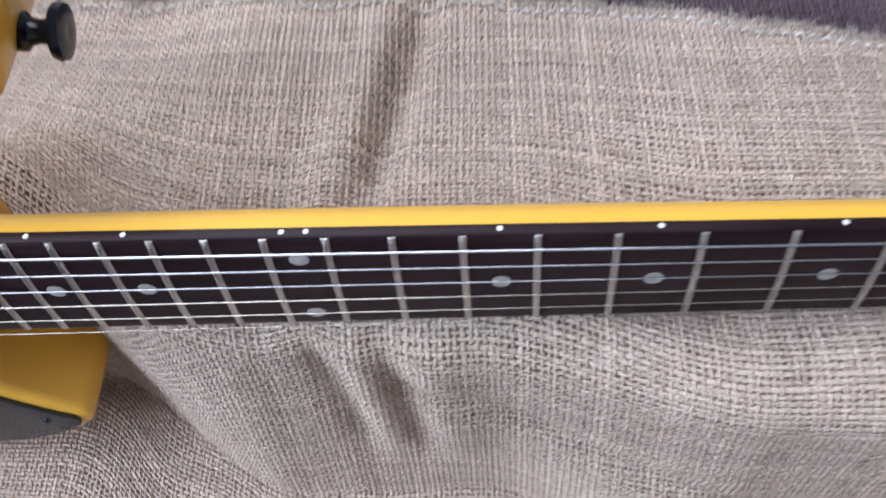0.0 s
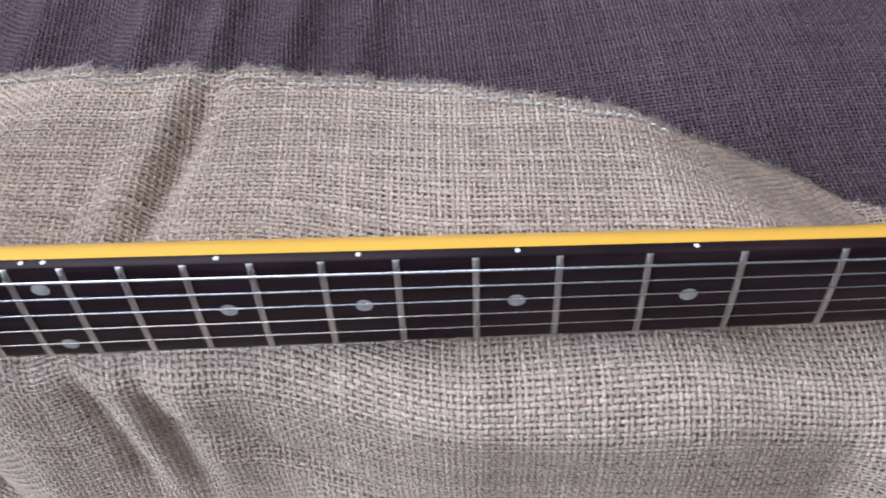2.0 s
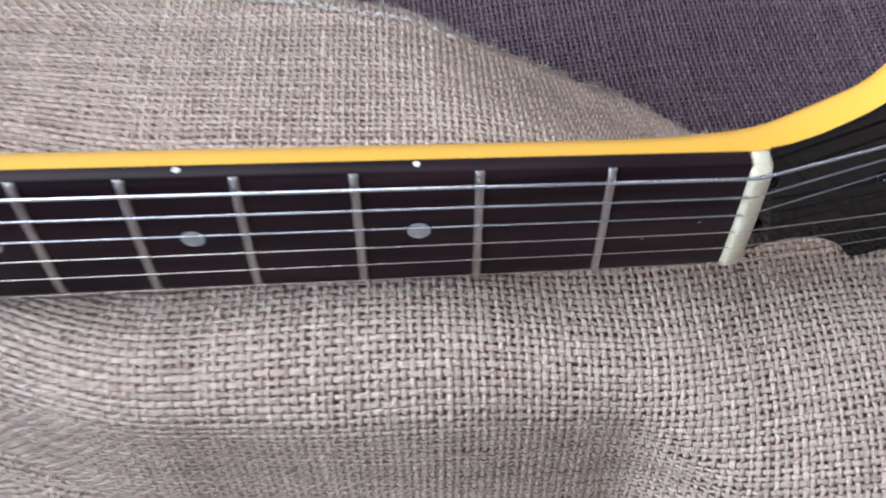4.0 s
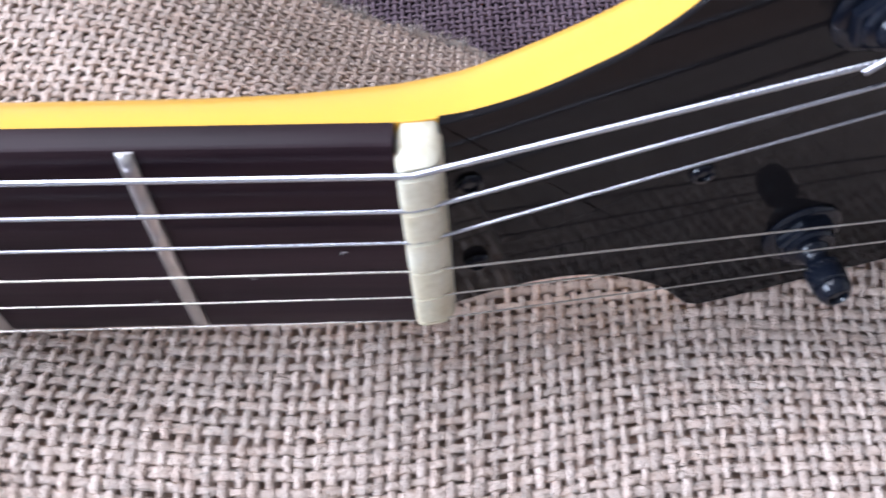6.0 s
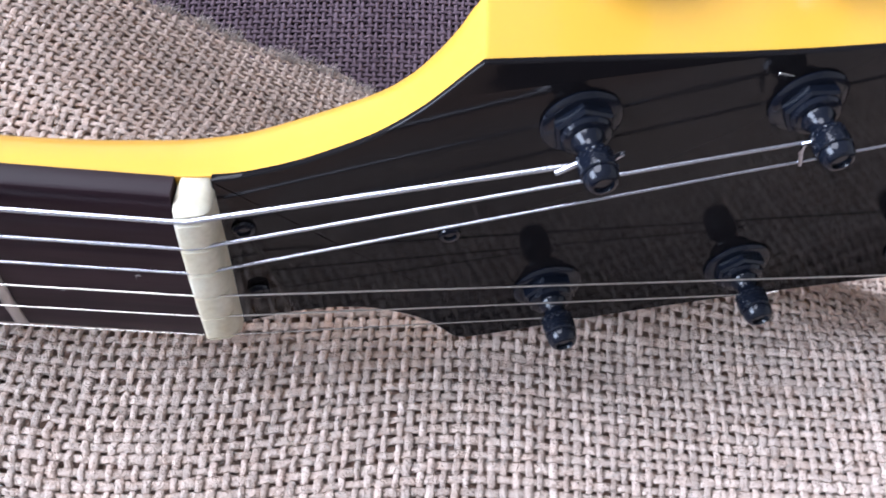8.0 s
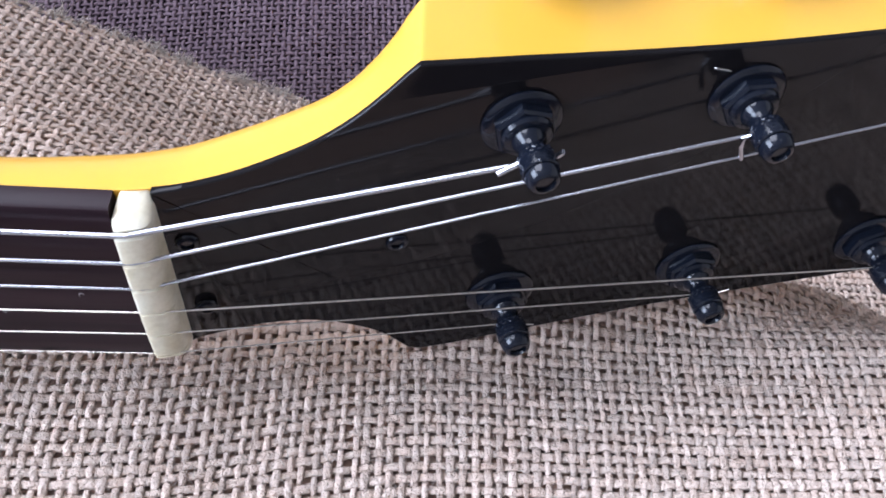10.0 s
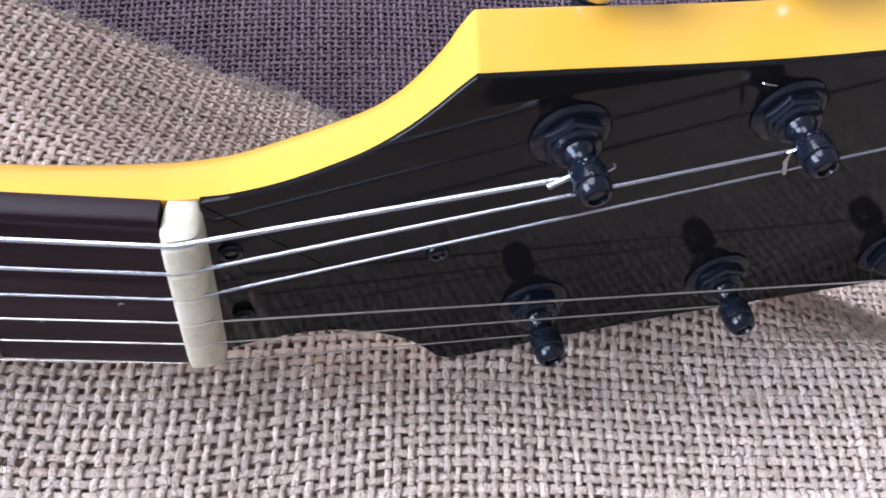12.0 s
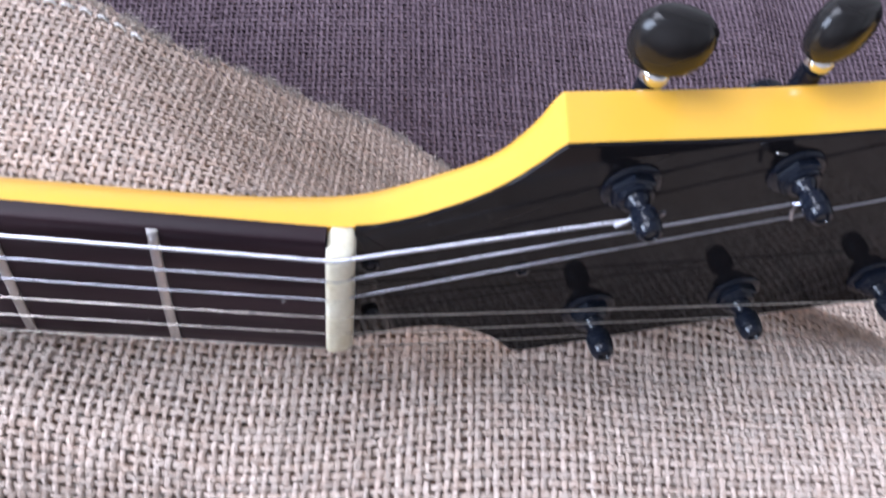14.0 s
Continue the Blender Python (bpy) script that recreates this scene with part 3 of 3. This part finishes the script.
# nut with string slots
SLOTS = [0.0178, 0.0107, 0.0036, -0.0036, -0.0107, -0.0178]
GAUGE = [0.00050, 0.00037, 0.00029, 0.00021, 0.00017, 0.00013]


def nut():
    zs = sorted(set([round(v, 6) for v in np.linspace(-0.0222, 0.0213, 25)] + [s + d for s, g in zip(SLOTS, GAUGE) for d in (-g * 1.7, -g, 0, g, g * 1.7)]))
    rings = []
    for zz in zs:
        edge = (0.0213 if zz > 0 else 0.0222) - abs(zz)
        top = -0.0024 + crown(zz) * 0.8 + 0.0042 * max(0, 1 - edge / 0.0042) ** 2
        if zz > 0.0178:
            top += 0.0007 * (zz - 0.0178) / 0.0036
        for s, g in zip(SLOTS, GAUGE):
            if abs(zz - s) < 1.2 * g:
                top += 0.0008 if abs(zz - s) < 0.9 * g else 0.0006
        pinch = 0.0009 * max(0, 1 - edge / 0.0016) ** 2
        rings.append([Vector((x, y, zz)) for x, y in ((pinch, 0.0066), (pinch, top + 0.0012), (0.0004 + pinch, top + 0.0004), (0.0012 + pinch, top),
                                                      (0.0046 - pinch, top + 0.0007), (0.0056 - pinch, top + 0.0014), (0.0062 - pinch, top + 0.0026), (0.0062 - pinch, 0.0066))])
    return loft(rings)


part("nut", nut(), BONE, guitar, "worn cream bone nut with string slots", smooth=40)


# tuning machines
POSTS = [(0.0654, 0.0272), (0.1049, 0.0263), (0.1450, 0.0255), (0.1474, -0.0240), (0.1064, -0.0228), (0.0660, -0.0219)]
WRAP = 0.0086


def machine(x, zz, bass, turn):
    """A black tuning machine: washer, hexagonal nut, post with a knurled head, and its key behind."""
    m = Matrix.Translation(head_point(x, zz)) @ HEAD_TURN @ pose(0, 0, 0, 0, 0, turn)
    top = new("tuning_machine")
    top.parent = guitar
    tagged(top, "black tuning machine with knurled post")

    def add(name, bm, mat, label="", smooth=35):
        bm.transform(m)
        return part(name, bm, mat, top, label, smooth)

    add("washer", turned([(0.0030, 0.0), (0.0068, 0.0), (0.0071, 0.0002), (0.0071, 0.0005), (0.0067, 0.0009), (0.0057, 0.0011), (0.0030, 0.0011)], 40), BLACK)
    add("hex_nut", turned([(0.0052, 0.0009), (0.0055, 0.0012), (0.0055, 0.0027), (0.0050, 0.0032), (0.0026, 0.0032)], 6), BLACK, smooth=20)
    add("bushing", turned([(0.0044, 0.0031), (0.0045, 0.0036), (0.0041, 0.0042), (0.0033, 0.0045), (0.0022, 0.0046)], 28), BLACK)
    add("post", turned([(0.0030, 0.0043), (0.0029, 0.0050), (0.0024, 0.0057), (0.0021, 0.0064), (0.0021, 0.0072), (0.0025, 0.0077), (0.0027, 0.0079)], 28), BLACK)
    head = add("knurled_head", turned([(0.0026, 0.0076), (0.0029, 0.0079), (0.0030, 0.0082), (0.0032, 0.0100), (0.0031, 0.0117), (0.0029, 0.0119)], 32), BLACK)
    for row in range(5):
        for k2 in range(14):
            stud = turned([(0.00056, -0.0001), (0.00030, 0.00007), (0.00005, 0.00010)], 4)
            stud.transform(pose(0, 0, 0, 0, 0, (k2 + 0.5 * (row % 2)) * 360 / 14) @ Matrix.Translation((0.0031, 0, 0.0084 + 0.00074 * row)) @ pose(0, 0, 0, 0, 90, 0))
            if row == 0 and k2 == 0:
                studs = stud
                continue
            me = bpy.data.meshes.new("tmp")
            stud.to_mesh(me)
            stud.free()
            studs.from_mesh(me)
            bpy.data.meshes.remove(me)
    studs.transform(m)
    part("knurling", studs, BLACK, head, smooth=0)
    add("post_tip", turned([(0.0027, 0.0117), (0.0027, 0.0121), (0.0030, 0.0123), (0.0029, 0.0131), (0.0025, 0.0140), (0.0022, 0.0143), (0.0017, 0.0144), (0.0015, 0.0138)], 28), BLACK)
    if bass:
        # housing, shaft, collar and key behind the headstock, the key past its edge
        house = turned([(0.0060, -0.0240), (0.0068, -0.0232), (0.0068, -0.0150), (0.0066, -0.0142)], 24)
        add("housing", house, BLACK)
        edge, spin = 0.0372, 70 + 2.2 * turn

        def out(name, profile, mat, flat=1.0, label="", sides=32):
            bm = turned(profile, sides)
            bm.transform(Matrix.Diagonal((flat, 1, 1, 1)))
            bm.transform(Matrix.Translation(head_point(x + 0.0028, 0, -0.0210)) @ pose(0, 0, 0, 0, 8, 0) @ pose(0, 0, 0, 0, 0, spin))
            part(name, bm, mat, top, label)
        out("key_shaft", [(0.0030, 0.012), (0.0030, edge + 0.002), (0.0024, edge + 0.0022), (0.0024, edge + 0.004)], BLACK)
        out("collar", [(0.0034, edge + 0.0034), (0.0036, edge + 0.0040), (0.0036, edge + 0.0058), (0.0032, edge + 0.0064)], CHROME, label="bright metal collar")
        e = edge + 0.006
        out("key", [(0.0030, e), (0.0050, e + 0.0005), (0.0080, e + 0.0026), (0.0096, e + 0.0062), (0.0097, e + 0.0100), (0.0088, e + 0.0132), (0.0066, e + 0.0154), (0.0060, e + 0.0157), (0.0015, e + 0.0160)], PLASTIC, 0.6, "glossy black kidney-shaped key")
    return top


for i, (x, zz) in enumerate(POSTS):
    machine(x, zz, i < 3, (10, 25, 5, -12, 8, 20)[i])


# strings: bridge, over the frets, over the nut, to their posts
def string(i):
    g, s = GAUGE[i], SLOTS[i]
    px, pz = POSTS[i]
    side = -1 if i < 3 else 1
    reach = head_point(px - 0.0015, pz + side * 0.0008, WRAP - 0.0002 * (i % 3))
    far_z = s * 0.0265 / 0.0178
    pts = [Vector((-SCALE, -0.0045, far_z))]
    for n in (20, 16, 12, 8, 5, 3, 1):
        f = -fret_x(n) / SCALE
        pts.append(Vector((fret_x(n), crown(s) - 0.0019 - 0.0022 * f, s + (far_z - s) * f)))
    pts += [Vector((0.0002, crown(s) * 0.8 - 0.00155 - 0.4 * g, s)), Vector((0.0022, crown(s) * 0.8 - 0.00150 - 0.4 * g, s))]
    start = pts[-1]
    for f in (0.25, 0.5, 0.75, 1.0):
        pts.append(start.lerp(reach, f))
    if i:
        return tube(pts, g, 8)
    # the thick string's winding, along the stretch seen close by
    fine = [p for p in pts if p.x < -0.06]
    near = [pts[len(fine) - 1].lerp(pts[len(fine)], 0.999)] + pts[len(fine):]
    for a, b in zip(near, near[1:]):
        steps = max(2, int((b - a).length / 0.00012))
        fine += [a.lerp(b, k2 / steps) for k2 in range(steps)]
    fine.append(near[-1])
    return tube(fine, [g + (0.000032 * math.sin(k2 * math.pi / 2) if p.x > -0.06 else 0) for k2, p in enumerate(fine)], 8)


for i in range(6):
    part("string", string(i), WOUND if i < 3 else STEEL, guitar, "bright wound steel string" if i < 3 else "thin plain steel string")

# the bent end of the second string
hook = [head_point(0.1040, 0.0268, 0.0092), head_point(0.1016, 0.0266, 0.0092), head_point(0.1008, 0.0258, 0.0092), head_point(0.1012, 0.0230, 0.0090), head_point(0.1020, 0.0202, 0.0090)]
part("string_end", tube(hook, 0.00046, 8), WOUND, guitar, "bent cut end of a wound string")
for a, b, r in (((0.0626, 0.0268, 0.0088), (0.0592, 0.0252, 0.0090), 0.00056), ((0.0682, 0.0272, 0.0090), (0.0694, 0.0290, 0.0096), 0.0005), ((0.1000, 0.0330, 0.0004), (0.0965, 0.0350, 0.0014), 0.0002), ((0.0682, -0.0222, 0.0084), (0.0708, -0.0226, 0.0086), 0.00016), ((0.1085, -0.0228, 0.0084), (0.1118, -0.0216, 0.0088), 0.00018)):
    part("string_end", tube([head_point(*a), head_point(*b)], r, 8), WOUND if r > 0.0003 else STEEL, guitar)

# body
BODY = [(-0.448, 0, 0.030), (-0.468, 0, 0.037), (-0.476, 0, 0.050), (-0.455, 0, 0.0615), (-0.405, 0, 0.0660), (-0.386, 0, 0.078), (-0.380, 0, 0.095), (-0.384, 0, 0.112), (-0.402, 0, 0.128), (-0.45, 0, 0.148),
        (-0.52, 0, 0.150), (-0.60, 0, 0.136), (-0.70, 0, 0.150), (-0.78, 0, 0.163), (-0.84, 0, 0.138), (-0.866, 0, 0.06), (-0.866, 0, -0.06), (-0.84, 0, -0.138),
        (-0.77, 0, -0.172), (-0.68, 0, -0.160), (-0.60, 0, -0.142), (-0.53, 0, -0.155), (-0.475, 0, -0.152), (-0.441, 0, -0.137), (-0.4345, 0, -0.124), (-0.4440, 0, -0.114),
        (-0.463, 0, -0.096), (-0.474, 0, -0.072), (-0.462, 0, -0.047), (-0.45, 0, -0.035), (-0.438, 0, -0.030)]
ring = spline(BODY, 4, closed=True)
if sum(a.x * b.z - b.x * a.z for a, b in zip(ring, ring[1:] + ring[:1])) > 0:
    ring = list(reversed(ring))


def slab(ring, front, back, edge):
    n = len(ring)

    def inset(amount):
        out = []
        for i, p in enumerate(ring):
            t = (ring[(i + 1) % n] - ring[i - 1]).normalized()
            out.append(p + Vector((t.z, 0, -t.x)) * amount)
        return out
    rings = []
    for a in (0, 30, 60, 90):
        rings.append([Vector((p.x, front + edge * (1 - math.sin(radians(a))), p.z)) for p in inset(edge * (1 - math.cos(radians(a))))])
    rings.reverse()
    for a in (0, 30, 60, 90):
        rings.append([Vector((p.x, back - edge * (1 - math.sin(radians(a))), p.z)) for p in inset(edge * (1 - math.cos(radians(a))))])
    return loft(rings)


part("body", slab(ring, 0.0125, 0.0555, 0.004), YELLOW, guitar, "yellow lacquered double-cutaway body")
GUARDLINE = [(-0.478, 0, -0.085), (-0.470, 0, -0.100), (-0.4505, 0, -0.117), (-0.4400, 0, -0.125), (-0.4450, 0, -0.134), (-0.475, 0, -0.146), (-0.53, 0, -0.148), (-0.60, 0, -0.135), (-0.66, 0, -0.13), (-0.68, 0, -0.05), (-0.60, 0, -0.035), (-0.50, 0, -0.045)]
gr = spline(GUARDLINE, 4, closed=True)
if sum(a.x * b.z - b.x * a.z for a, b in zip(gr, gr[1:] + gr[:1])) > 0:
    gr = list(reversed(gr))
guard = part("pickguard", slab(gr, 0.0103, 0.0126, 0.0006), GUARD, guitar, "black plastic pickguard")
bm = screw_bm()
bm.transform(Matrix.Translation((-0.4535, 0.0101, -0.1245)) @ pose(0, 0, 0, 90, 0, 0))
part("screw", bm, BLACK, guard, "small black screw")

# strap button on the upper horn
bm = turned([(0.0052, -0.004), (0.0056, 0.0), (0.0056, 0.0016), (0.0040, 0.0030), (0.0034, 0.0058), (0.0040, 0.0080), (0.0078, 0.0096), (0.0083, 0.0110), (0.0078, 0.0126), (0.0040, 0.0134), (0.0012, 0.0130)], 32)
bm.transform(Matrix.Translation((-0.3822, 0.032, 0.085)) @ Vector((1, 0.02, -0.08)).to_track_quat("Z", "Y").to_matrix().to_4x4())
part("strap_button", bm, BLACK, guitar, "black flanged strap button")
